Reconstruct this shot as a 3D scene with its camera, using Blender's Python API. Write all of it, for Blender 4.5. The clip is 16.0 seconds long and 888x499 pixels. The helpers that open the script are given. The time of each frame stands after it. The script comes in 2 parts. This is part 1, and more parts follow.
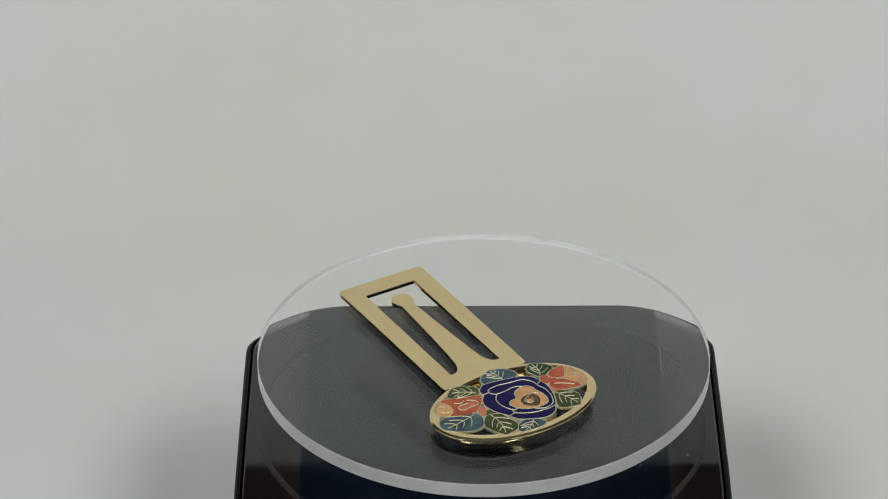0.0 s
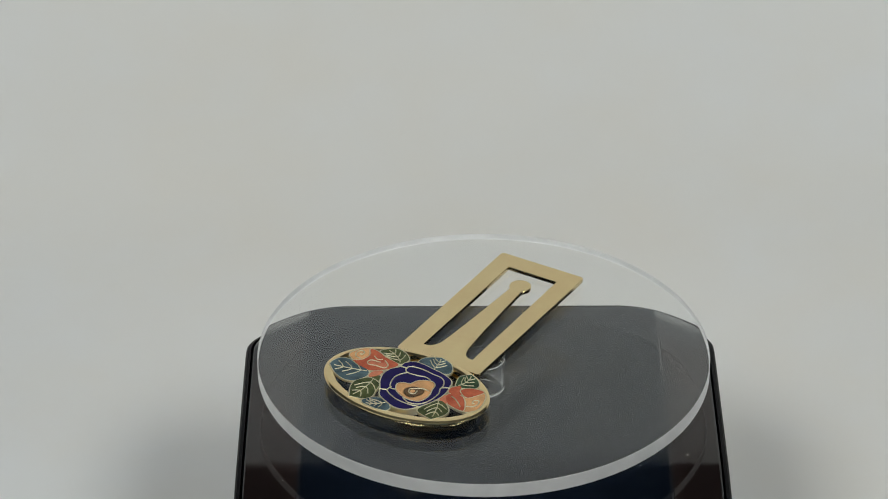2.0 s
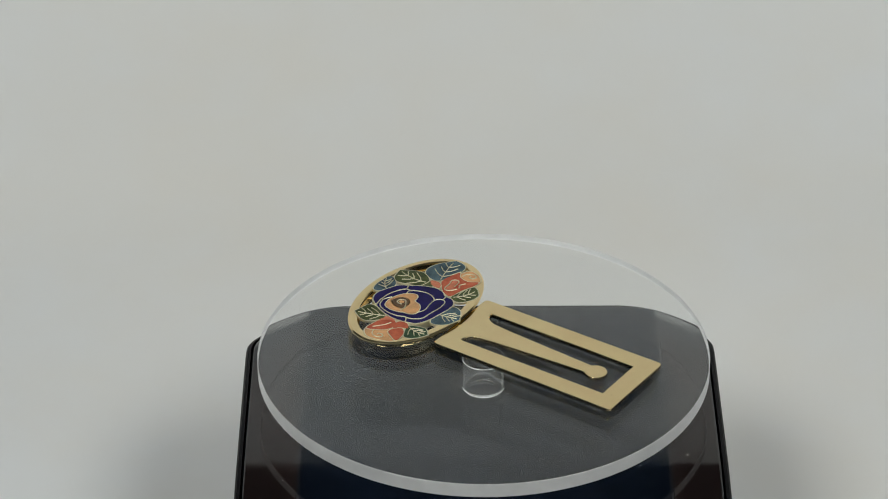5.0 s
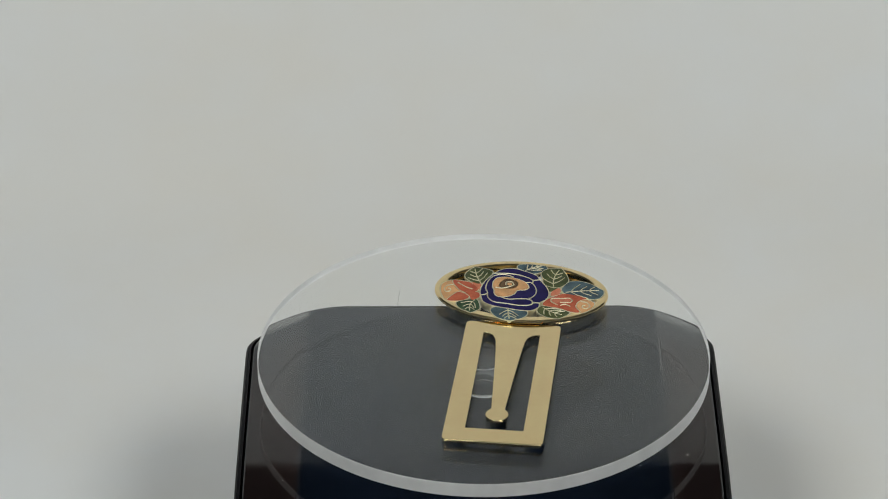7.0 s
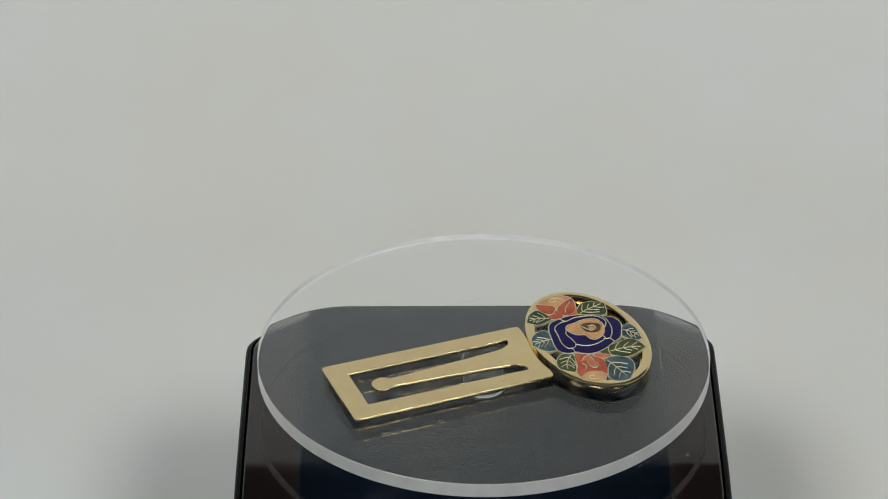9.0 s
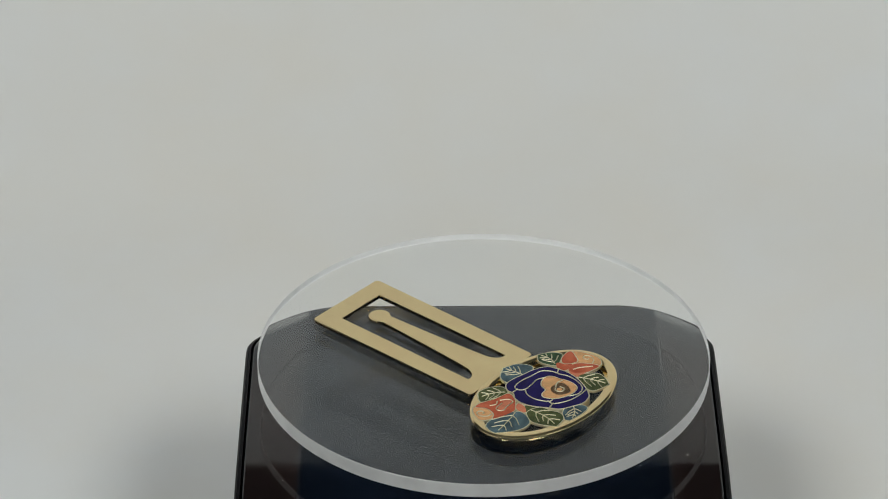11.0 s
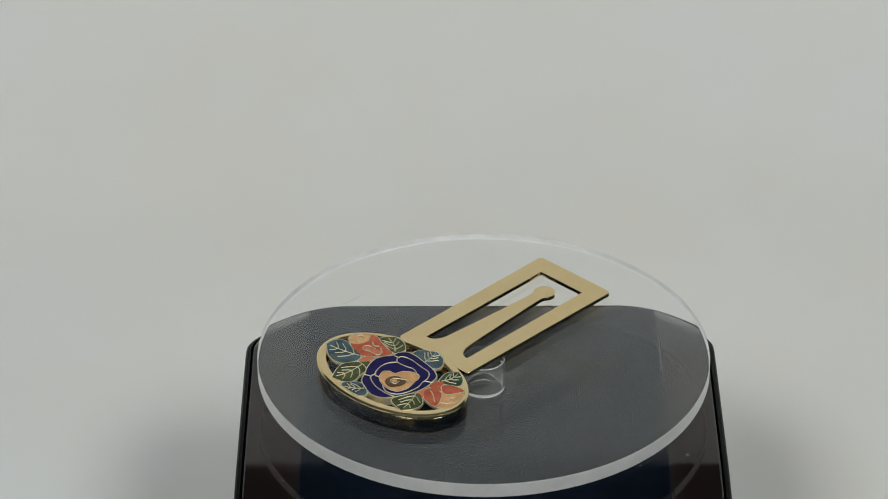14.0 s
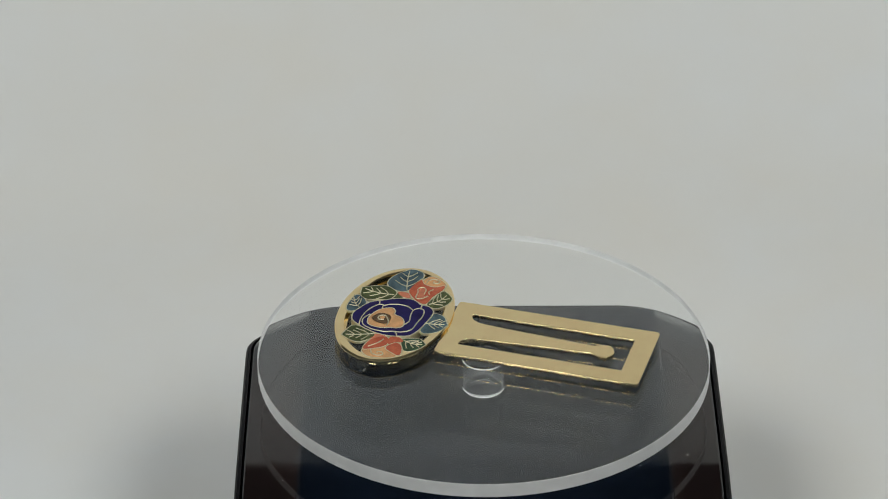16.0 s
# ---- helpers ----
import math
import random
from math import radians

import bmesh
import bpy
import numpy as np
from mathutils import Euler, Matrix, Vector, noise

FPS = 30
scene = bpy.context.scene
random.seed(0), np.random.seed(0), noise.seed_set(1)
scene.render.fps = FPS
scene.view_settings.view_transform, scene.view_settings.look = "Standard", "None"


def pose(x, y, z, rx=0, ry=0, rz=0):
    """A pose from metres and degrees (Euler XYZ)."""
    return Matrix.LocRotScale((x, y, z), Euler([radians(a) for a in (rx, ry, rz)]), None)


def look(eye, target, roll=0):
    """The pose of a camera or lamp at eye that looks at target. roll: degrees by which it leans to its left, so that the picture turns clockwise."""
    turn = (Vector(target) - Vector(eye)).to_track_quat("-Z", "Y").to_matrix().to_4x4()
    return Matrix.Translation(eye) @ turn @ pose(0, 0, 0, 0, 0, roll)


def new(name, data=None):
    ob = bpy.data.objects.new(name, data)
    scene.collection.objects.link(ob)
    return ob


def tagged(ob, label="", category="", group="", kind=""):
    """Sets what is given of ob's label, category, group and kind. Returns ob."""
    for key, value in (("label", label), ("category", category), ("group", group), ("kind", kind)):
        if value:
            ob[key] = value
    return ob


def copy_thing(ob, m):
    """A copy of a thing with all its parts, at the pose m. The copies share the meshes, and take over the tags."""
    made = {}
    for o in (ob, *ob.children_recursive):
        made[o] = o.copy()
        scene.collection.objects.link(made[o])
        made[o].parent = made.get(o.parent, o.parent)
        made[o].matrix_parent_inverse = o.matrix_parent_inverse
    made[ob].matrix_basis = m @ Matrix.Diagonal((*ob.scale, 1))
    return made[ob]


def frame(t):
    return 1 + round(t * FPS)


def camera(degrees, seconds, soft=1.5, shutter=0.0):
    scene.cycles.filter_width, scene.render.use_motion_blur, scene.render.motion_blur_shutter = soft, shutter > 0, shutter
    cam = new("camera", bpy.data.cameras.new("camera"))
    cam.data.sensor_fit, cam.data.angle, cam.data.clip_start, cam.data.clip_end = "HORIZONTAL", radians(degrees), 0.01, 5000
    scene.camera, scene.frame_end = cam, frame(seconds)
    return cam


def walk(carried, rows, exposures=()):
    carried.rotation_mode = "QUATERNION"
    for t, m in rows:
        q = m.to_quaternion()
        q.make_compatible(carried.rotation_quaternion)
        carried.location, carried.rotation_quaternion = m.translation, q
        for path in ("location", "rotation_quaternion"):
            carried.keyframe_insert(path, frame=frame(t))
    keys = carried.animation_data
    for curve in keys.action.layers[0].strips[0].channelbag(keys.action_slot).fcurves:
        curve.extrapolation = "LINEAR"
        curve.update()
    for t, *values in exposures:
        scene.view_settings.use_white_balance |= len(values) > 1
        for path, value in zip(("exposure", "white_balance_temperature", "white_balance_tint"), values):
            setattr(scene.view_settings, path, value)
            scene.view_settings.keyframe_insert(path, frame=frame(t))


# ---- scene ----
cam = camera(14.73, 16.0, soft=1.0)
EYE = (-0.009788, -0.714091, 0.473854)
AIM = (-0.009788, 0.0, 0.030124)
walk(cam, [(0.0, look(EYE, AIM, -0.17)), (16.0, look(EYE, AIM, -0.17))], exposures=[(0.0, 0.0), (16.0, 0.0)])

MM = 0.001
SPIN = -31.09          # degrees a second, seen from above
PANEL_Z = -12.9        # top of the turntable base
TABLE_Z = -76.0        # tabletop under the cloth

# ---------------------------------------------------------------- light
world = bpy.data.worlds.new("world")
scene.world = world
world.use_nodes = True
world.node_tree.nodes["Background"].inputs["Color"].default_value = (0.9, 0.95, 1.0, 1)
world.node_tree.nodes["Background"].inputs["Strength"].default_value = 0.05

LAMPS = ((1.05, -1.25, 21.8), (-0.9, -1.3, 21.2))      # the two ceiling lights
for lx, ly, watts in LAMPS:
    lamp = bpy.data.lights.new("ceiling_lamp", "AREA")
    lamp.shape, lamp.size, lamp.size_y, lamp.energy, lamp.color = "RECTANGLE", 0.7, 1.1, watts, (0.985, 1.0, 0.94)
    lamp_ob = new("ceiling_lamp", lamp)
    lamp_ob.matrix_world = look((lx, ly, 1.62), (lx, ly + 0.001, 0.0))


# ---------------------------------------------------------------- materials
def material(name, base, rough=0.5, metal=0.0, coat=0.0, vary=0.0, scale=60.0, bump=0.0, bump_scale=400.0, second=None, rough_vary=0.0, spec=0.5):
    """Principled material with two scales of colour variation and fine relief."""
    m = bpy.data.materials.new(name)
    m.use_nodes = True
    nt = m.node_tree
    b = nt.nodes["Principled BSDF"]
    b.inputs["Base Color"].default_value = (*base, 1)
    b.inputs["Roughness"].default_value = rough
    b.inputs["Metallic"].default_value = metal
    b.inputs["Specular IOR Level"].default_value = spec
    b.inputs["Coat Weight"].default_value = coat
    b.inputs["Coat Roughness"].default_value = 0.06
    tc = nt.nodes.new("ShaderNodeTexCoord")
    if vary:
        n1 = nt.nodes.new("ShaderNodeTexNoise")
        n1.inputs["Scale"].default_value, n1.inputs["Detail"].default_value = scale, 3
        n2 = nt.nodes.new("ShaderNodeTexNoise")
        n2.inputs["Scale"].default_value, n2.inputs["Detail"].default_value = scale * 7.3, 4
        add = nt.nodes.new("ShaderNodeMath")
        add.operation = "MULTIPLY_ADD"
        add.inputs[1].default_value = 0.45
        nt.links.new(tc.outputs["Object"], n1.inputs["Vector"])
        nt.links.new(tc.outputs["Object"], n2.inputs["Vector"])
        nt.links.new(n2.outputs["Fac"], add.inputs[0])
        nt.links.new(n1.outputs["Fac"], add.inputs[2])
        ramp = nt.nodes.new("ShaderNodeValToRGB")
        lo = tuple(c * (1 - vary) for c in base)
        hi = second if second else tuple(min(1, c * (1 + vary)) for c in base)
        ramp.color_ramp.elements[0].position, ramp.color_ramp.elements[0].color = 0.5, (*lo, 1)
        ramp.color_ramp.elements[1].position, ramp.color_ramp.elements[1].color = 0.95, (*hi, 1)
        nt.links.new(add.outputs[0], ramp.inputs["Fac"])
        nt.links.new(ramp.outputs["Color"], b.inputs["Base Color"])
        if rough_vary:
            mr = nt.nodes.new("ShaderNodeMapRange")
            mr.inputs["From Min"].default_value, mr.inputs["From Max"].default_value = 0.5, 0.95
            mr.inputs["To Min"].default_value, mr.inputs["To Max"].default_value = rough, rough + rough_vary
            nt.links.new(add.outputs[0], mr.inputs["Value"])
            nt.links.new(mr.outputs["Result"], b.inputs["Roughness"])
    if bump:
        nb = nt.nodes.new("ShaderNodeTexNoise")
        nb.inputs["Scale"].default_value, nb.inputs["Detail"].default_value = bump_scale, 4
        bp = nt.nodes.new("ShaderNodeBump")
        bp.inputs["Strength"].default_value, bp.inputs["Distance"].default_value = bump, 0.0002
        nt.links.new(tc.outputs["Object"], nb.inputs["Vector"])
        nt.links.new(nb.outputs["Fac"], bp.inputs["Height"])
        nt.links.new(bp.outputs["Normal"], b.inputs["Normal"])
    return m


def acrylic(name, rough, milky=0.0):
    """Clear acrylic; milky adds white scatter in place of light caught inside it."""
    m = bpy.data.materials.new(name)
    m.use_nodes = True
    nt = m.node_tree
    b = nt.nodes["Principled BSDF"]
    b.inputs["Base Color"].default_value = (0.97, 0.985, 0.99, 1)
    b.inputs["Roughness"].default_value = rough
    b.inputs["IOR"].default_value = 1.49
    b.inputs["Transmission Weight"].default_value = 1.0
    if milky:
        df = nt.nodes.new("ShaderNodeBsdfDiffuse")
        df.inputs["Color"].default_value = (0.97, 0.975, 0.985, 1)
        tr = nt.nodes.new("ShaderNodeBsdfTranslucent")
        tr.inputs["Color"].default_value = (0.97, 0.975, 0.985, 1)
        d = nt.nodes.new("ShaderNodeMixShader")
        nt.links.new(df.outputs[0], d.inputs[1])
        nt.links.new(tr.outputs[0], d.inputs[2])
        n = nt.nodes.new("ShaderNodeTexNoise")
        n.inputs["Scale"].default_value = 160
        tc = nt.nodes.new("ShaderNodeTexCoord")
        mr = nt.nodes.new("ShaderNodeMapRange")
        mr.inputs["To Min"].default_value, mr.inputs["To Max"].default_value = milky * 0.86, milky * 1.14
        mix = nt.nodes.new("ShaderNodeMixShader")
        nt.links.new(tc.outputs["Object"], n.inputs["Vector"])
        nt.links.new(n.outputs["Fac"], mr.inputs["Value"])
        nt.links.new(mr.outputs["Result"], mix.inputs[0])
        nt.links.new(b.outputs[0], mix.inputs[1])
        nt.links.new(d.outputs[0], mix.inputs[2])
        nt.links.new(mix.outputs[0], nt.nodes["Material Output"].inputs["Surface"])
    return m


GOLD = material("polished_gold_plate", (1.0, 0.765, 0.415), 0.08, 1.0, vary=0.05, scale=90, bump=0.04, bump_scale=900, rough_vary=0.06)
WIRE = material("gold_wire", (1.0, 0.90, 0.68), 0.5, 1.0, vary=0.08, scale=300)
NAVY = material("navy_enamel", (0.013, 0.008, 0.085), 0.3, spec=0.12, vary=0.35, scale=300, bump=0.1, bump_scale=1200)
PEACH = material("peach_enamel", (0.74, 0.40, 0.18), 0.3, spec=0.22, vary=0.2, scale=350, bump=0.1, bump_scale=1200)
RED = material("red_enamel", (0.56, 0.085, 0.035), 0.3, spec=0.22, vary=0.3, scale=320, second=(0.66, 0.17, 0.08), bump=0.1, bump_scale=1200)
PINK = material("salmon_enamel", (0.66, 0.22, 0.12), 0.3, spec=0.22, vary=0.25, scale=320, bump=0.1, bump_scale=1200)
GREEN = material("green_enamel", (0.045, 0.078, 0.014), 0.3, spec=0.22, vary=0.5, scale=320, second=(0.13, 0.15, 0.05), bump=0.1, bump_scale=1200)
TEAL = material("teal_enamel", (0.03, 0.075, 0.03), 0.3, spec=0.22, vary=0.4, scale=320, second=(0.06, 0.12, 0.05), bump=0.1, bump_scale=1200)
BLUE = material("blue_enamel", (0.045, 0.09, 0.115), 0.3, spec=0.22, vary=0.45, scale=320, second=(0.115, 0.19, 0.22), bump=0.1, bump_scale=1200)
BROWN = material("brown_enamel", (0.13, 0.075, 0.035), 0.3, spec=0.22, vary=0.3, scale=400)
CLEAR = acrylic("clear_acrylic", 0.0)
# white mixed into the rim stands in for light piped through clear acrylic
EDGE = acrylic("lit_acrylic_edge", 0.08, 0.84)
# slight white haze painted in for the bright sides of the clear tube
TUBE = acrylic("lit_tube_acrylic", 0.01, 0.025)
COVER = material("glossy_black_plastic", (0.010, 0.011, 0.014), 0.08, vary=0.3, scale=40, rough_vary=0.05, spec=0.7)
SMOKED = material("smoked_brown_plastic", (0.010, 0.0055, 0.005), 0.06, vary=0.3, scale=40, rough_vary=0.05, spec=0.75)
BLACK = material("black_plastic", (0.008, 0.008, 0.009), 0.4, vary=0.3, scale=60, bump=0.06, bump_scale=900, rough_vary=0.1, spec=0.1)
SOLAR = material("solar_panel", (0.0025, 0.0045, 0.0095), 0.11, vary=0.3, scale=25, rough_vary=0.03, spec=0.3)
CLOTH = material("white_cloth", (0.825, 0.81, 0.775), 0.9, vary=0.045, scale=4.5, second=(0.79, 0.81, 0.83), bump=0.02, bump_scale=2500)
PAINT = material("white_paint", (0.78, 0.78, 0.76), 0.8, vary=0.03, scale=3, bump=0.1, bump_scale=300)
# unseen walls: dark for a dim room in reflections, bluish to cool the bounce
WALL = material("dim_cool_wall", (0.11, 0.13, 0.16), 0.8, vary=0.03, scale=3, bump=0.1, bump_scale=300)
WOOD = material("brown_wood", (0.22, 0.13, 0.07), 0.5, vary=0.3, scale=6, bump=0.1)
# unseen floor, its blue-grey added to cool the bounced light
COOL_FLOOR = material("cool_bounce_floor", (0.12, 0.15, 0.20), 0.95, vary=0.2, scale=20, bump=0.3, bump_scale=800)
DUST = material("pale_dust", (0.34, 0.34, 0.33), 0.9, vary=0.1, scale=900)
GLOW = bpy.data.materials.new("lamp_diffuser")
GLOW.use_nodes = True
GLOW.node_tree.nodes["Principled BSDF"].inputs["Emission Color"].default_value = (1, 0.985, 0.95, 1)
GLOW.node_tree.nodes["Principled BSDF"].inputs["Emission Strength"].default_value = 1.0


# ---------------------------------------------------------------- mesh helpers
def finish(name, me, mat, parent=None, label="", angle=35):
    for f in me.polygons:
        f.use_smooth = True
    me.set_sharp_from_angle(angle=radians(angle))
    me.materials.append(mat)
    ob = new(name, me)
    if parent:
        ob.parent = parent
    if label:
        ob["label"] = label
    return ob


def part(name, bm, mat, parent=None, label="", angle=35):
    """One bmesh, in millimetres, as one mesh object."""
    bmesh.ops.scale(bm, vec=(MM, MM, MM), verts=bm.verts)
    bmesh.ops.recalc_face_normals(bm, faces=bm.faces)
    me = bpy.data.meshes.new(name)
    bm.to_mesh(me)
    bm.free()
    return finish(name, me, mat, parent, label, angle)


def plate(name, loops, z0, z1, bev, mat, parent, label=""):
    """A flat piece cut to outlines (the first outer, the rest holes), with rounded edges; millimetres."""
    cu = bpy.data.curves.new(name, "CURVE")
    cu.dimensions, cu.fill_mode = "2D", "BOTH"
    cu.extrude, cu.bevel_depth, cu.bevel_resolution, cu.offset = (z1 - z0) / 2 - bev, bev, 3 if bev > 0.3 else 2, -bev
    for loop in loops:
        sp = cu.splines.new("POLY")
        sp.points.add(len(loop) - 1)
        for p, (x, y) in zip(sp.points, loop):
            p.co = (x, y, 0, 1)
        sp.use_cyclic_u = True
    ob = bpy.data.objects.new(name, cu)
    me = bpy.data.meshes.new_from_object(ob)
    bpy.data.objects.remove(ob)
    me.name = name
    me.transform(Matrix.Scale(MM, 4) @ Matrix.Translation((0, 0, (z0 + z1) / 2)))
    return finish(name, me, mat, parent, label)


def wire(name, lines, z, r, mat, parent, label=""):
    """Thin wires laid on a face, joined into one mesh; millimetres."""
    cu = bpy.data.curves.new(name, "CURVE")
    cu.dimensions, cu.bevel_depth, cu.bevel_resolution, cu.use_fill_caps = "3D", r, 1, True
    for line in lines:
        sp = cu.splines.new("POLY")
        sp.points.add(len(line) - 1)
        for p, (x, y) in zip(sp.points, line):
            p.co = (x, y, z, 1)
    ob = bpy.data.objects.new(name, cu)
    me = bpy.data.meshes.new_from_object(ob)
    bpy.data.objects.remove(ob)
    me.name = name
    me.transform(Matrix.Scale(MM, 4))
    return finish(name, me, mat, parent, label, 80)


def lathe(bm, profile, n=96, sx=1.0, sy=1.0, closed=True):
    """Sweeps (radius, z) round the z axis."""
    rings = [[bm.verts.new((r * math.cos(a) * sx, r * math.sin(a) * sy, z)) for r, z in profile]
             for a in (2 * math.pi * i / n for i in range(n))]
    m = len(profile)
    for i in range(n):
        p, q = rings[i], rings[(i + 1) % n]
        for j in range(m if closed else m - 1):
            k = (j + 1) % m
            bm.faces.new((p[j], q[j], q[k], p[k]))
    return rings


def slab(bm, x0, x1, y0, y1, z0, z1, bev=0.0):
    r = bmesh.ops.create_cube(bm, size=1.0)
    bmesh.ops.scale(bm, vec=(x1 - x0, y1 - y0, z1 - z0), verts=r["verts"])
    bmesh.ops.translate(bm, vec=((x0 + x1) / 2, (y0 + y1) / 2, (z0 + z1) / 2), verts=r["verts"])
    if bev:
        es = list({e for v in r["verts"] for e in v.link_edges})
        bmesh.ops.bevel(bm, geom=es, offset=bev, segments=3, affect="EDGES", profile=0.5)


def thing(name, label, category, kind="", group=""):
    return tagged(new(name), label, category, group, kind)


# ---------------------------------------------------------------- room, table, cloth
def build_room():
    x0, x1, y0, y1, z0, z1 = -2000, 2000, -2600, 2200, -790, 1700
    for name, box in (("floor", (x0, x1, y0, y1, z0 - 100, z0)), ("ceiling", (x0, x1, y0, y1, z1, z1 + 100)),
                      ("wall_north", (x0, x1, y1, y1 + 100, z0 - 100, z1 + 100)), ("wall_south", (x0, x1, y0 - 100, y0, z0 - 100, z1 + 100)),
                      ("wall_west", (x0 - 100, x0, y0 - 100, y1 + 100, z0 - 100, z1 + 100)), ("wall_east", (x1, x1 + 100, y0 - 100, y1 + 100, z0 - 100, z1 + 100))):
        bm = bmesh.new()
        slab(bm, *box)
        ob = part(name, bm, COOL_FLOOR if name == "floor" else PAINT if name == "ceiling" else WALL)
        tagged(ob, "unseen floor coloured blue-grey to cool the bounced light" if name == "floor" else "unseen painted " + name.split("_")[0] + " of the room", name.split("_")[0], kind="structure")
    for k, (lx, ly, watts) in enumerate(LAMPS):
        if k:
            copy_thing(light, pose(lx, ly, 1.7))
            continue
        light = thing("ceiling_light", "flat rectangular white ceiling light switched on", "ceiling light", group="ceiling lights")
        light.matrix_world = pose(lx, ly, 1.7)
        bm = bmesh.new()
        slab(bm, -370, 370, -570, 570, -60, 0, 8)
        part("frame", bm, PAINT, light)
        bm = bmesh.new()
        slab(bm, -350, 350, -550, 550, -66, -60.5)
        part("diffuser", bm, GLOW, light, "glowing white diffuser")


def build_table():
    t = thing("table", "brown wooden table under the white cloth", "table")
    t.matrix_world = pose(0, -0.2, -0.79)
    top = (TABLE_Z - 2) + 790
    bm = bmesh.new()
    slab(bm, -700, 700, -450, 640, top - 28, top, 3)
    part("tabletop", bm, WOOD, t)
    for x in (-640, 640):
        for y in (-400, 590):
            bm = bmesh.new()
            slab(bm, x - 25, x + 25, y - 25, y + 25, 0, top - 28, 3)
            part("leg", bm, WOOD, t)


def build_board():
    b = thing("backdrop_board", "white upright board that holds up the cloth", "board")
    b.matrix_world = pose(0, 0.392, (TABLE_Z - 2) * MM)
    bm = bmesh.new()
    slab(bm, -690, 690, -6, 6, 0, 428, 1.5)
    part("panel", bm, PAINT, b)
    for x in (-480, 480):
        bm = bmesh.new()
        slab(bm, x - 8, x + 8, 6, 46, 0, 120, 1.5)
        part("foot", bm, PAINT, b)


def build_cloth():
    """White cloth on the table that sweeps up behind it in one curve."""
    bm = bmesh.new()
    flat0, bend, rad, high = -640.0, 140.0, 240.0, 430.0
    prof = [(flat0 + (bend - flat0) * i / 50, 0.0) for i in range(50)]
    prof += [(bend + rad * math.sin(a), rad * (1 - math.cos(a))) for a in (math.pi / 2 * i / 24 for i in range(25))]
    prof += [(bend + rad, rad + (high - rad) * i / 20) for i in range(1, 21)]
    nx = 180
    rows = []
    for i, (y, z) in enumerate(prof):
        row = []
        for j in range(nx + 1):
            x = -690 + 1380 * j / nx
            near = max(0.0, min(1.0, (math.hypot(x, y - 10) - 75) / 120))
            w = noise.noise(Vector((x / 260, (y + z) / 190, 1.7))) * 8.0 + noise.noise(Vector((x / 90, (y + z) / 300, 7.1))) * 2.4 + noise.noise(Vector((x / 320, (y + z) / 45, 3.3))) * 5.0 + noise.noise(Vector((x / 40, (y + z) / 120, 5.2))) * 0.9
            w += 6.0 * math.exp(-((x - 128 - 0.06 * z) / 9) ** 2) * max(0.0, min(1.0, (z - 20) / 60))
            w = (math.sqrt(w * w + 1.0) - 0.6) * near
            k = max(0.0, min(1.0, z / rad))
            row.append(bm.verts.new((x, y - w * k, TABLE_Z + z + w * (1 - k))))
        rows.append(row)
    for a, b in zip(rows, rows[1:]):
        for j in range(nx):
            bm.faces.new((a[j], a[j + 1], b[j + 1], b[j]))
    ob = part("backdrop_cloth", bm, CLOTH, angle=180)
    so = ob.modifiers.new("thickness", "SOLIDIFY")
    so.thickness, so.offset = 0.0006, -1
    tagged(ob, "plain white cloth backdrop sweeping up behind the table", "backdrop", kind="structure")


# ---------------------------------------------------------------- turntable
def rounded(x0, x1, y0, y1, r, n=14):
    pts = []
    for cx, cy, a0 in ((x1 - r, y1 - r, 0), (x0 + r, y1 - r, 90), (x0 + r, y0 + r, 180), (x1 - r, y0 + r, 270)):
        for i in range(n + 1):
            a = radians(a0 + 90 * i / n)
            pts.append((cx + r * math.cos(a), cy + r * math.sin(a)))
    return pts


def corner_drop(bm, above):
    """Lets the two rear corners of a top curve down and away."""
    for side in (-1, 1):
        no = Vector((0.632 * side, 0.776, 0.0))
        for d in (0.0, 1.5, 3.0, 4.5, 6.0, 7.5, 9.0, 10.5):
            bmesh.ops.bisect_plane(bm, geom=[*bm.verts, *bm.edges, *bm.faces], plane_co=no * (53.0 + d), plane_no=no, dist=1e-4)
        for v in bm.verts:
            d = no.dot(v.co) - 53.0
            if d > 0 and v.co.z > above:
                v.co.z -= 0.08 * d + 0.03 * d * d


def dome(ob, corners=False):
    """Lets the front of a top piece of the base curve gently down."""
    bm = bmesh.new()
    bm.from_mesh(ob.data)
    if corners:
        bmesh.ops.scale(bm, vec=(1 / MM, 1 / MM, 1 / MM), verts=bm.verts)
        corner_drop(bm, -1)
        bmesh.ops.scale(bm, vec=(MM, MM, MM), verts=bm.verts)
    for i in range(16):
        bmesh.ops.bisect_plane(bm, geom=[*bm.verts, *bm.edges, *bm.faces], plane_co=(0, (-22 - 3 * i) * MM, 0), plane_no=(0, 1, 0), dist=1e-7)
    for v in bm.verts:
        d = -22 - v.co.y / MM
        if d > 0 and v.co.z > 0.02:
            v.co.z -= 0.0035 * d * d * MM
    bm.to_mesh(ob.data)
    bm.free()
    for f in ob.data.polygons:
        f.use_smooth = True
    ob.data.set_sharp_from_angle(angle=radians(25))


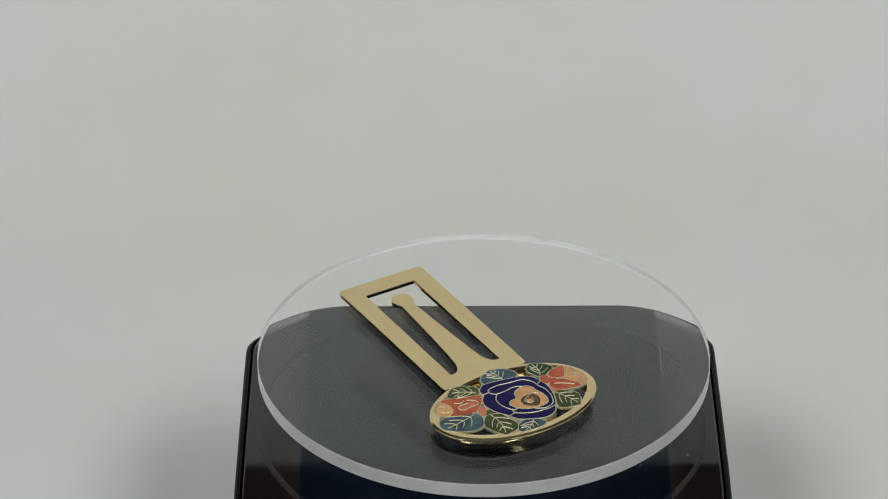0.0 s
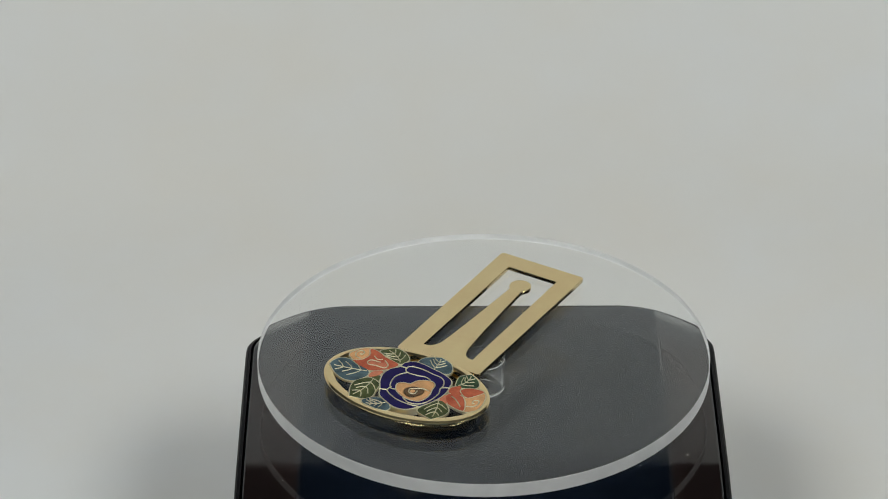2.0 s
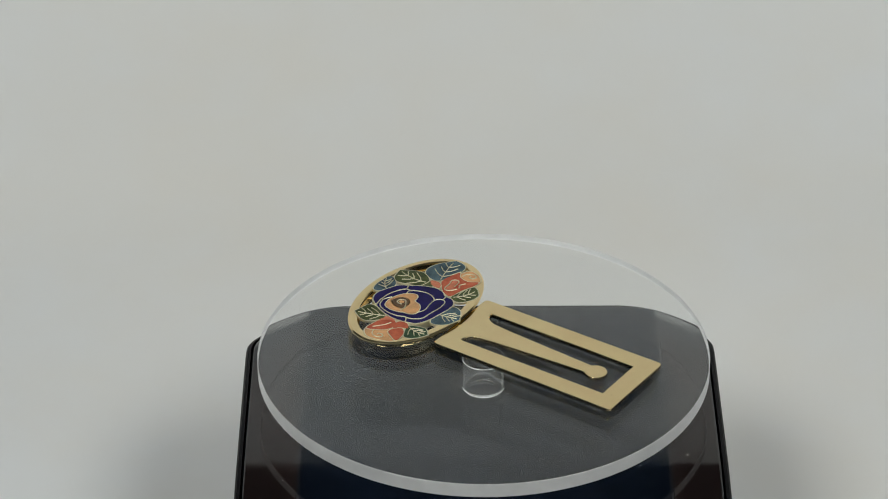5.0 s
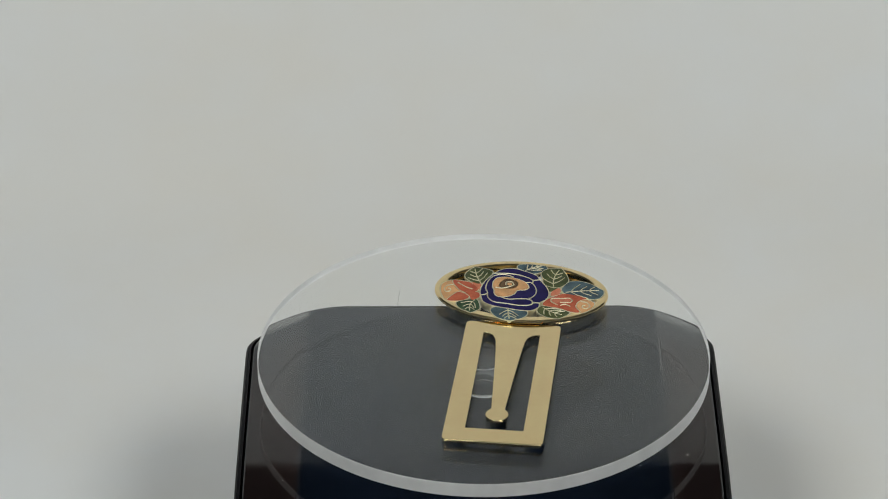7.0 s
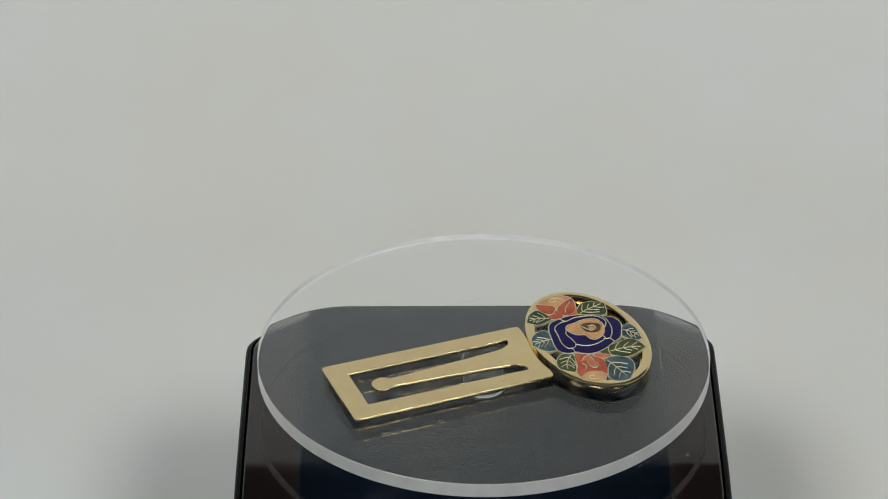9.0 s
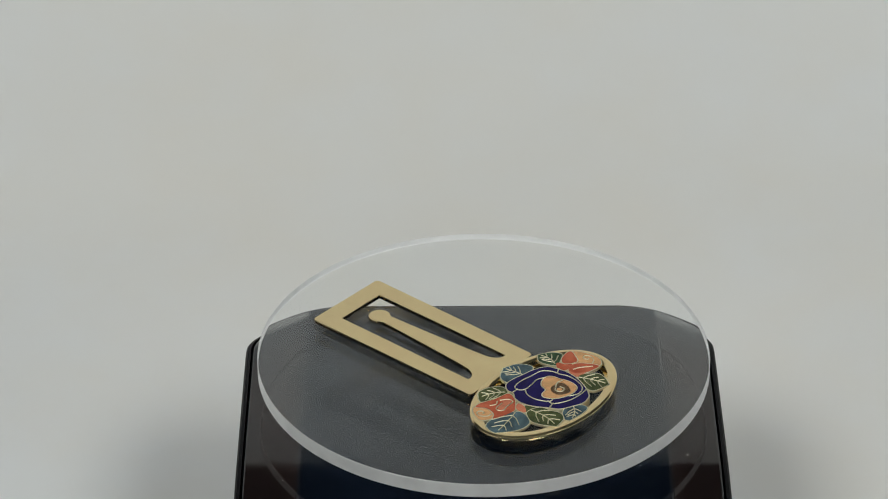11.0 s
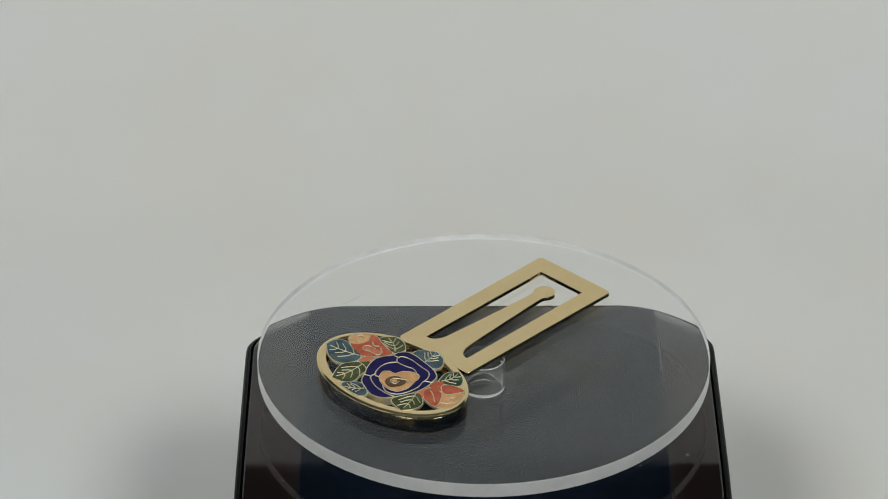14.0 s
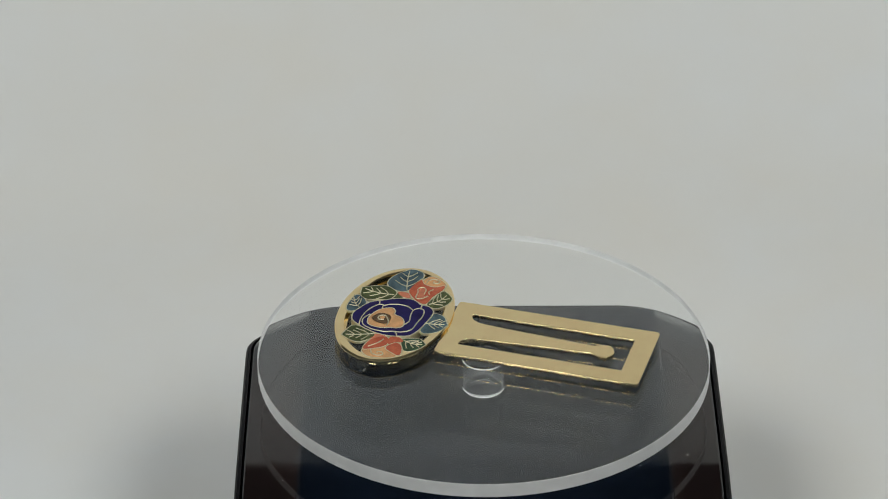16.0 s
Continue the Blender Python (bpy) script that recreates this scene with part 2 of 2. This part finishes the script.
def build_base():
    base = thing("solar_turntable", "glossy black plastic turntable base with a dark solar panel top", "turntable")
    base.matrix_world = pose(0, 0, TABLE_Z * MM)
    top = PANEL_Z - TABLE_Z
    # shell: stacked outlines from the foot up to a narrow rim round the cover
    bm = bmesh.new()
    levels = [(1.5, 0.0), (0.0, 1.5), (0.0, top - 1.9), (0.2, top - 1.0), (0.6, top - 0.6), (1.4, top - 0.6), (1.5, top - 3.5), (3.0, top - 3.5)]
    loops = []
    for inset, z in levels:
        o = rounded(-60.8 + inset, 59.7 - inset, -73 + inset, 39.5 - inset, 16 - inset * 0.5)
        loops.append([bm.verts.new((x, y, z)) for x, y in o])
    for a, b in zip(loops, loops[1:]):
        for i in range(len(a)):
            k = (i + 1) % len(a)
            bm.faces.new((a[i], a[k], b[k], b[i]))
    bm.faces.new(loops[0])
    bm.faces.new(loops[-1])
    corner_drop(bm, 10)
    dome(part("body", bm, BLACK, base, "black plastic shell", 25))
    # cover: smoked sheet whose two rear corners fall away
    bm = bmesh.new()
    loops = []
    for inset, z in ((1.75, top - 3.0), (1.75, top - 0.5), (1.9, top - 0.15), (2.2, top)):
        o = rounded(-60.6 + inset, 59.5 - inset, -73 + inset, 39.3 - inset, 19 - inset)
        loops.append([bm.verts.new((x, y, z)) for x, y in o])
    for a, b in zip(loops, loops[1:]):
        for i in range(len(a)):
            k = (i + 1) % len(a)
            bm.faces.new((a[i], a[k], b[k], b[i]))
    bm.faces.new(loops[0])
    bm.faces.new(loops[-1])
    corner_drop(bm, -1)
    dome(part("cover", bm, COVER, base, "glossy black plastic cover", 20))
    # panel: a thin sheet on the cover between two smoked side strips
    dome(plate("solar_panel", [rounded(-45.0, 44.9, -67, 36.3, 1.5, 5)], top + 0.004, top + 0.3, 0.1, SOLAR, base, "dark solar panel"), True)
    for strip in ([(-45.7, -67), (-58.4, -67), (-58.4, 14.6), (-45.7, 25.1)], [(45.6, -67), (57.2, -67), (57.2, 15.2), (45.6, 25.1)]):
        dome(plate("side_strip", [strip], top + 0.004, top + 0.3, 0.1, SMOKED, base, "smoked brown plastic side strip"))
    # round collar in which the column turns
    bm = bmesh.new()
    lathe(bm, [(5.6, top + 0.3), (8.4, top + 0.3), (8.4, top + 0.75), (8.0, top + 1.0), (6.0, top + 1.0), (5.6, top + 0.75)], 64)
    part("collar", bm, COVER, base, "round black collar")
    return base


def build_dust():
    """A few pale specks lying on the base."""
    bm = bmesh.new()
    top = PANEL_Z + 0.31
    for x, y, r in ((36.7, 26.6, 0.32), (49.7, -26.8, 0.3), (-49.1, -36.2, 0.22), (27.3, -10.1, 0.3), (-34.1, -14.0, 0.26), (33.2, -10.6, 0.25), (-7.5, -0.9, 0.16), (-20, -36, 0.2), (12, -39, 0.22), (-33, -12, 0.15), (38, -31, 0.2), (24, 14, 0.14), (-49, 8, 0.16)):
        v = bmesh.ops.create_icosphere(bm, subdivisions=1, radius=0.7 * r)["verts"]
        bmesh.ops.scale(bm, vec=(1.5, 0.8, 0.5), verts=v)
        bmesh.ops.translate(bm, vec=(x, y, top + 0.35 * r - (0.0035 * (y + 22) ** 2 if y < -22 else 0)), verts=v)
    tagged(part("dust", bm, DUST), "pale dust specks on the turntable base", "dust", kind="stuff")


def build_disc():
    disc = thing("turntable_disc", "round clear acrylic turntable disc on a short column", "turntable disc")
    R, T = 56.4, 3.8
    bm = bmesh.new()
    n = 432
    prof = [(R - 0.14, 0.0), (R, -0.14), (R, 0.14 - T), (R - 0.25, -T)]
    rings = lathe(bm, prof, n, closed=False)
    # saw marks along one stretch of the rim
    for i, ring in enumerate(rings):
        a = 360 * i / n
        if (a > 305 or a < 30) and i % 4 < 2:
            d = 0.06 + 0.03 * math.sin(i * 1.7)
            for v in (ring[1], ring[-2]):
                k = 1 - d / math.hypot(v.co.x, v.co.y)
                v.co.x, v.co.y = v.co.x * k, v.co.y * k
    bm.faces.new([r[0] for r in rings])
    bm.faces.new([r[-1] for r in reversed(rings)])
    plate_ob = part("disc", bm, CLEAR, disc, "clear acrylic disc with a sawn edge whitened to look lit", 15)
    plate_ob.data.materials.append(EDGE)
    for f in plate_ob.data.polygons:
        if abs(f.normal.z) < 0.9:
            f.material_index = 1
    plate_ob.visible_shadow = False
    bm = bmesh.new()
    z0, z1 = PANEL_Z + 0.7, -T - 0.01
    lathe(bm, [(5.25, z1), (5.25, z0 + 0.4), (4.95, z0), (4.5, z0), (4.2, z0 + 0.3), (4.2, z1)], 64)
    col = part("column", bm, TUBE, disc, "short clear acrylic tube", 40)
    col.visible_shadow = False
    # white ring painted in as the bright arc at the tube's foot
    bm = bmesh.new()
    lathe(bm, [(5.25, z0 + 0.02), (5.25, z0 - 0.2), (4.9, z0 - 0.2), (4.9, z0 - 0.02)], 64)
    part("foot_glint", bm, EDGE, disc, "white ring painted as the bright arc at the column's end")
    # added pale ring, a painted highlight where the tube meets the disc
    bm = bmesh.new()
    lathe(bm, [(5.32, z1 + 0.004), (5.32, z1 - 0.25), (5.26, z1 - 0.25), (5.26, z1 + 0.004)], 64)
    part("top_glint", bm, EDGE, disc, "pale ring painted as the bright line under the disc")
    # fine scratches worn into the top
    for (xa, ya), (xb, yb) in (((18.5, 12.2), (37.4, -15.1)), ((37.6, -15.6), (46.2, -26.7)), ((-36.3, -18.4), (-28.3, -33.3)), ((-21.8, -23.5), (-14.9, -39.4)), ((-50.8, 15.2), (-44.7, 5.5)), ((12.2, 25.1), (19.4, 28.5))):
        bm = bmesh.new()
        a, b = Vector((xa, ya, 0)), Vector((xb, yb, 0))
        side = Vector((ya - yb, xb - xa, 0)).normalized()
        bow = 0.02 * (b - a).length
        rows = []
        for k in range(13):
            c = a.lerp(b, k / 12) + side * bow * math.sin(math.pi * k / 12)
            w = 0.03 * math.sin(math.pi * (k + 0.4) / 12.8) ** 0.5
            rows.append([bm.verts.new((*(c + side * o).xy, z)) for o, z in ((-w, 0.003), (0, 0.024), (w, 0.003))])
        for p, r in zip(rows, rows[1:]):
            bm.faces.new((p[0], r[0], r[1], p[1]))
            bm.faces.new((p[1], r[1], r[2], p[2]))
        part("scratch", bm, CLEAR, disc, "fine scratch")
    return disc


# ---------------------------------------------------------------- bookmark
OFF = (-6.2, 0.0)      # the bookmark's own origin, from the turning axis


def q(v, u):
    """From the turntable's axis to the bookmark's own place."""
    return (v - OFF[0], u - OFF[1])


def smooth(pts, closed=True, n=5):
    """A rounded line through a few points given from the turning axis."""
    P = [Vector(q(x + 0.5, y)) for x, y in pts]
    m = len(P)
    out = []
    for i in range(m if closed else m - 1):
        if closed:
            a, b, c, d = P[i - 1], P[i], P[(i + 1) % m], P[(i + 2) % m]
        else:
            a, b, c, d = P[max(0, i - 1)], P[i], P[i + 1], P[min(m - 1, i + 2)]
        for k in range(n):
            t = k / n
            v = 0.5 * (2 * b + (c - a) * t + (2 * a - 5 * b + 4 * c - d) * t * t + (3 * b - a - 3 * c + d) * t ** 3)
            out.append((v.x, v.y))
    if not closed:
        out.append(tuple(P[-1]))
    return out


def inset(loop, d):
    """The same closed outline drawn in by d."""
    m = len(loop)
    area = sum(loop[i - 1][0] * loop[i][1] - loop[i][0] * loop[i - 1][1] for i in range(m))
    sign = 1 if area > 0 else -1
    out = []
    for i in range(m):
        a, b = Vector(loop[i - 2]), Vector(loop[(i + 2) % m])
        t = (b - a).normalized() if (b - a).length > 1e-6 else Vector((0, 0))
        out.append((loop[i][0] - t.y * d * sign, loop[i][1] + t.x * d * sign))
    return out


def cell(parent, name, pts, z, mat, label, lines=(), low=2.0, edge=0.3):
    """One enamelled cell: gold tray, enamel filling, and gold wires on it."""
    o = inset(smooth(pts), -0.22)
    tray = plate(name, [o], low, z, 0.05, WIRE, parent, "gold tray of the cell")
    plate("enamel", [inset(o, edge)], z - 0.25, z + 0.04, 0.04, mat, tray, label)
    if lines:
        wire("wire", [smooth(l, False) for l in lines], z + 0.03, 0.19, WIRE, tray, "gold wire lines")
    return tray


def leaf(parent, pts, rib, z, mat, colour, veins=3, reach=0.5):
    """An enamelled leaf with a midrib and pairs of side veins that run towards its tip."""
    a, m, b = (Vector(q(x + 0.5, y)) for x, y in rib)
    tip = min(range(len(pts)), key=lambda i: math.dist(pts[i], rib[2]))
    o = [Vector(p) for p in inset(smooth(pts[:tip] + [rib[2], rib[2]] + pts[tip + 1:]), -0.22)]

    def at(s):
        return a * (1 - s) ** 2 + (2 * m - 0.5 * (a + b)) * 2 * s * (1 - s) + b * s * s

    lines = [[tuple(at(0.03 + 0.85 * i / 8)) for i in range(9)]]
    for i in range(veins):
        s = 0.16 + 0.46 * i / max(1, veins - 1)
        p = at(s)
        ax = (at(s + 0.05) - p).normalized()
        for side in (-1, 1):
            way = (ax * 0.75 + Vector((-ax.y, ax.x)) * side).normalized()
            far = max([(v - p).length for v in o if (v - p).normalized().dot(way) > 0.93] or [1.0])
            end = p + way * far * (reach + 0.1 * ((i + side) % 2)) + ax * 0.12 * far
            mid = (p + end) / 2 - ax * 0.06 * far
            lines.append([tuple(p), tuple(mid), tuple(end)])
    tray = plate("leaf_tray", [[tuple(p) for p in o]], 2.0, z, 0.05, WIRE, parent, "gold leaf-shaped tray")
    plate("enamel", [inset([tuple(p) for p in o], 0.3)], z - 0.25, z + 0.04, 0.04, mat, tray, colour + " enamel leaf")
    wire("vein", lines, z + 0.03, 0.16, WIRE, tray, "gold wire veins")
    return tray


def build_bookmark():
    bk = thing("bookmark", "gold metal bookmark with an enamelled rose oval lying flat", "bookmark")
    # long clip plate with its tongue cut free by a U-shaped slot
    def oq(pts):
        return [q(v, u) for v, u in pts]

    def lean(w, u):
        """Across and along the clip, which leans a little against the oval."""
        return (-6.5 + 0.25 * (u + 11.3) / 51.6 + w, u)

    outer = [lean(w * (0.98 + 0.02 * (u + 12) / 52), u) for w, u in rounded(-12.2, 12.2, -11.5, 40.9, 1.1, 5)]
    hole = [(-7.0, -6.5), (-7.05, 35.5), (7.05, 35.5), (7.1, -6.5)]
    right, left = [], []
    for i in range(9):
        a = math.pi / 2 * i / 8
        right.append((6.6 - 2.9 * math.sin(a), -6.5 + 4.4 * (1 - math.cos(a))))
        left.append((-6.4 + 2.9 * math.sin(a), -6.5 + 4.4 * (1 - math.cos(a))))
    for i in range(1, 12):
        k = i / 11
        right.append((3.7 - 2.0 * k ** 0.8, -2.1 + 28.7 * k))
        left.append((-3.5 + 1.8 * k ** 0.8, -2.1 + 28.7 * k))
    head = [(2.8 * math.sin(a), 29.1 - 2.8 * math.cos(a)) for a in (math.radians(38 + 284 * i / 24) for i in range(25))]
    hole = [lean(w, u) for w, u in hole + right + head + list(reversed(left))]
    clip = plate("clip_plate", [oq(outer), oq(hole)], 0.5, 1.6, 0.11, GOLD, bk, "polished gold clip plate with a slotted tongue")
    for v in clip.data.vertices:      # rounded above, cut sharp below
        v.co.z = max(v.co.z, 0.62 * MM)

    # short tab that joins the clip to the oval
    bm = bmesh.new()
    x0, y0 = q(-11.5, -14.0)
    x1, y1 = q(-2.7, -10.6)
    slab(bm, x0, x1, y0, y1, 0.65, 1.5, 0.1)
    part("tab", bm, GOLD, bk)

    # oval frame
    cv, cu, sv, su = -7.03, -25.24, 22.2, 14.4
    bm = bmesh.new()
    prof = [(-2.3, 0.95), (-1.6, 1.0), (-0.35, 1.72), (-0.08, 1.93), (0.0, 2.15), (-0.06, 2.36), (-0.22, 2.5), (-0.5, 2.59), (-0.75, 2.61), (-2.25, 2.60), (-2.36, 2.54), (-2.4, 2.3), (-2.4, 1.1)]
    n, rings = 128, []
    for i in range(n):
        a = 2 * math.pi * i / n
        x, y = cv + sv * math.cos(a), cu + su * math.sin(a)
        nx, ny = math.cos(a) / sv, math.sin(a) / su
        l = math.hypot(nx, ny)
        rings.append([bm.verts.new((*q(x + nx / l * o, y + ny / l * o), z)) for o, z in prof])
    for i in range(n):
        a, b = rings[i], rings[(i + 1) % n]
        for j in range(len(prof)):
            k = (j + 1) % len(prof)
            bm.faces.new((a[j], b[j], b[k], a[k]))
    part("oval_frame", bm, GOLD, bk, "polished gold oval frame", 32)
    # narrow rib on its back, on which it lies
    def ring(o, n=72):
        return [q(cv + (sv + o) * math.cos(2 * math.pi * i / n), cu + (su + o) * math.sin(2 * math.pi * i / n)) for i in range(n)]
    plate("back_rib", [ring(-2.0), ring(-3.0)], 0.0, 1.06, 0.1, GOLD, bk, "gold rib on the back")

    # leaves round the rose
    leaf(bk, [(-18.6, -25.1), (-17.7, -27.0), (-18.4, -29.2), (-19.7, -30.8), (-22.1, -31.2), (-25.2, -30.0), (-28.1, -28.0), (-28.5, -25.8), (-27.5, -23.7), (-25.2, -23.1), (-21.9, -23.9)],
         [(-18.5, -25.4), (-23.5, -26.7), (-28.4, -27.4)], 2.66, BLUE, "blue")
    leaf(bk, [(-13.2, -28.6), (-12.4, -31.8), (-11.9, -34.2), (-13.3, -36.1), (-16.9, -37.0), (-18.4, -33.8), (-19.1, -31.0), (-18.1, -28.9), (-16.4, -27.5)],
         [(-15.6, -27.6), (-15.4, -32.4), (-16.8, -36.8)], 2.68, GREEN, "green")
    leaf(bk, [(-5.9, -35.5), (-5.8, -37.4), (-8.5, -38.0), (-11.9, -38.4), (-13.2, -36.6), (-11.7, -34.5), (-9.4, -33.6)],
         [(-7.6, -34.6), (-9.6, -36.5), (-12.4, -37.6)], 2.64, BLUE, "blue")
    leaf(bk, [(3.9, -27.1), (7.1, -29.5), (7.3, -32.2), (5.5, -35.5), (0.9, -33.9), (0.9, -31.1), (1.9, -28.8)],
         [(3.0, -27.4), (4.5, -31.1), (5.5, -35.2)], 2.66, GREEN, "green")
    leaf(bk, [(3.2, -13.0), (7.2, -15.4), (8.3, -18.0), (5.6, -19.6), (3.6, -20.0), (2.70, -18.5), (2.2, -15.7)],
         [(3.7, -19.6), (4.8, -16.8), (4.2, -13.6)], 2.64, TEAL, "dark green")
    leaf(bk, [(-6.2, -10.7), (-2.9, -12.0), (-1.0, -14.2), (-0.9, -16.3), (-3.7, -17.1), (-9.6, -15.9), (-9.4, -13.0)],
         [(-5.0, -16.6), (-5.3, -13.8), (-6.0, -11.0)], 2.64, BLUE, "blue")
    leaf(bk, [(-15.1, -13.6), (-12.7, -15.4), (-12.5, -17.3), (-13.7, -18.7), (-17.2, -17.8), (-20.6, -16.4), (-20.1, -14.5), (-17.9, -13.2)],
         [(-13.6, -18.2), (-16.1, -16.0), (-19.8, -14.8)], 2.65, GREEN, "green")
    cell(bk, "sepal", [(-14.8, -25.4), (-12.8, -28.2), (-14.6, -28.4), (-16.9, -27.2)], 2.63, GREEN, "green enamel sepal")

    # bud of two red petals over a peach tip
    cell(bk, "bud_tip", [(11.3, -19.3), (12.8, -22.6), (12.9, -26.3), (10.5, -28.3), (8.4, -26.2), (6.8, -22.9), (9.2, -20.6)], 2.62, PEACH, "peach enamel bud tip",
         [[(10.0, -26.2), (11.5, -25.5), (12.1, -24.0), (11.5, -22.7), (10.5, -23.1), (10.6, -24.2), (11.2, -24.2)]])
    cell(bk, "bud_petal", [(7.2, -23.1), (9.1, -25.2), (10.3, -28.2), (7.1, -28.0), (5.2, -27.2), (3.4, -24.6), (4.8, -23.0)], 2.68, RED, "red enamel petal", [[(4.8, -24.4), (6.6, -25.2), (9.0, -27.2)]])
    cell(bk, "bud_petal", [(10.7, -18.6), (9.8, -21.1), (8.1, -22.9), (5.4, -21.0), (7.0, -19.0)], 2.68, RED, "red enamel petal")
    cell(bk, "bud_petal", [(4.6, -19.4), (5.4, -21.4), (6.6, -22.6), (4.6, -23.4), (3.0, -22.8), (2.9, -20.8)], 2.66, RED, "red enamel petal", edge=0.26)
    cell(bk, "bud_petal", [(3.2, -24.4), (5.3, -27.4), (4.2, -28.4), (2.80, -26.6)], 2.65, PINK, "salmon enamel petal", edge=0.26)

    # half-open bud with a curled petal
    cell(bk, "bud_tip", [(-21.8, -16.7), (-21.6, -19.1), (-22.0, -22.6), (-23.8, -23.0), (-26.5, -21.4), (-25.9, -18.7), (-24.0, -16.6)], 2.62, PEACH, "peach enamel bud tip",
         [[(-23.0, -21.6), (-24.5, -21.3), (-25.4, -19.9), (-24.8, -18.5), (-23.7, -18.8), (-23.7, -19.8), (-24.3, -19.9)]])
    cell(bk, "bud_petal", [(-13.6, -19.0), (-14.4, -21.7), (-16.4, -23.6), (-18.6, -24.9), (-22.4, -24.2), (-24.4, -23.2), (-22.6, -21.9), (-21.9, -19.2), (-23.2, -16.7), (-21.0, -16.6), (-17.7, -18.0)], 2.67, RED, "red enamel petals",
         [[(-17.3, -19.4), (-15.6, -20.7), (-15.7, -22.2), (-18.2, -22.4), (-19.9, -22.8), (-20.8, -21.9), (-20.2, -20.8), (-17.8, -20.6)], [(-18.0, -19.2), (-19.2, -19.8), (-20.6, -19.0)]])
    cell(bk, "bud_petal", [(-16.2, -19.9), (-15.9, -21.9), (-18.2, -22.1), (-20.0, -22.4), (-20.5, -21.7), (-19.8, -21.0), (-17.8, -20.7)], 2.70, PINK, "salmon enamel curled petal", low=2.3, edge=0.24)
    cell(bk, "bud_petal", [(-15.2, -23.6), (-15.4, -25.8), (-17.0, -27.4), (-17.6, -25.8), (-17.0, -24.2)], 2.66, PINK, "salmon enamel petal", edge=0.26)

    # rose: a navy ground with wires that wind in to the peach heart
    outer = [(-1.4, -17.0), (1.6, -18.6), (2.60, -21.1), (3.1, -23.8), (2.80, -26.8), (1.8, -29.8), (0.2, -32.7), (-1.7, -34.9), (-4.7, -35.6), (-7.8, -34.5), (-10.7, -32.9),
             (-12.3, -30.2), (-14.0, -27.4), (-14.9, -24.2), (-14.4, -21.6), (-13.0, -19.8), (-12.8, -17.7), (-11.0, -15.9), (-8.3, -15.7), (-5.4, -16.2)]
    rose = plate("rose_tray", [smooth(outer)], 0.6, 2.74, 0.06, WIRE, bk, "gold rose-shaped tray")
    plate("petals", [inset(smooth(outer), 0.36)], 2.50, 2.79, 0.04, NAVY, rose, "navy blue enamel petals")
    folds = [[(0.9, -22.8), (0.6, -21.0), (-1.0, -19.0), (-4.3, -18.5), (-7.8, -18.0), (-10.5, -18.5), (-10.9, -20.0), (-9.6, -21.1), (-7.1, -21.0), (-4.6, -20.6), (-2.4, -21.6)],
             [(-9.6, -21.0), (-11.0, -22.8), (-11.4, -25.1), (-10.7, -27.6), (-9.6, -29.0), (-8.4, -28.8)],
             [(0.2, -32.3), (-2.6, -32.7), (-6.5, -32.2), (-9.9, -30.3), (-9.9, -28.4)],
             [(2.70, -21.6), (0.9, -22.8), (1.6, -25.2), (1.3, -28.6), (-0.1, -31.3), (-2.7, -32.1), (-5.0, -31.0)],
             [(-12.9, -19.6), (-11.8, -19.6), (-10.7, -19.4)], [(-12.1, -30.6), (-10.9, -30.3), (-9.9, -30.0)]]
    for line in folds:
        wire("petal_wire", [smooth(line, False)], 2.78, 0.19, WIRE, rose, "gold wire petal edge")
    cell(bk, "heart", [(-2.0, -21.6), (-0.9, -22.9), (-0.7, -24.4), (-0.1, -26.4), (-0.1, -28.5), (-1.0, -30.3), (-3.4, -30.9), (-6.0, -30.3), (-8.2, -28.9), (-9.3, -26.6), (-8.3, -25.4), (-6.6, -25.0), (-5.8, -23.1), (-4.2, -21.9)],
         2.84, PEACH, "peach enamel heart", low=2.60)
    cell(bk, "eye", [(-2.3, -25.7), (-1.8, -27.2), (-2.5, -29.0), (-3.5, -30.0), (-5.3, -29.5), (-6.3, -28.2), (-6.0, -26.6), (-4.7, -25.6)], 2.88, BROWN, "brown enamel eye", low=2.70, edge=0.26)
    wire("eye_wire", [smooth([(-3.4, -26.9), (-3.4, -28.3), (-4.8, -28.5), (-5.4, -27.2), (-4.5, -26.4), (-2.6, -25.4), (-0.9, -25.6)], False)], 2.90, 0.2, WIRE, rose, "curled gold wire")
    plate("eye_spot", [inset(smooth([(-3.7, -27.2), (-3.8, -28.1), (-4.7, -28.2), (-5.0, -27.3), (-4.4, -26.8)]), 0.05)], 2.80, 2.94, 0.03, PEACH, rose, "peach spot")
    return bk


def motions():
    steps = [0.25 * i for i in range(65)]
    walk(disc, [(t, pose(0, 0, 0, 0, 0, SPIN * t)) for t in steps])
    rows = []
    for t in steps:
        a = radians(31.0 + SPIN * t)
        rows.append((t, pose(OFF[0] * MM * math.cos(a), OFF[0] * MM * math.sin(a), 0.00002, 0, 0, 31.0 + SPIN * t)))
    walk(bookmark, rows)


build_room()
build_table()
build_board()
build_cloth()
build_base()
build_dust()
disc = build_disc()
bookmark = build_bookmark()
motions()
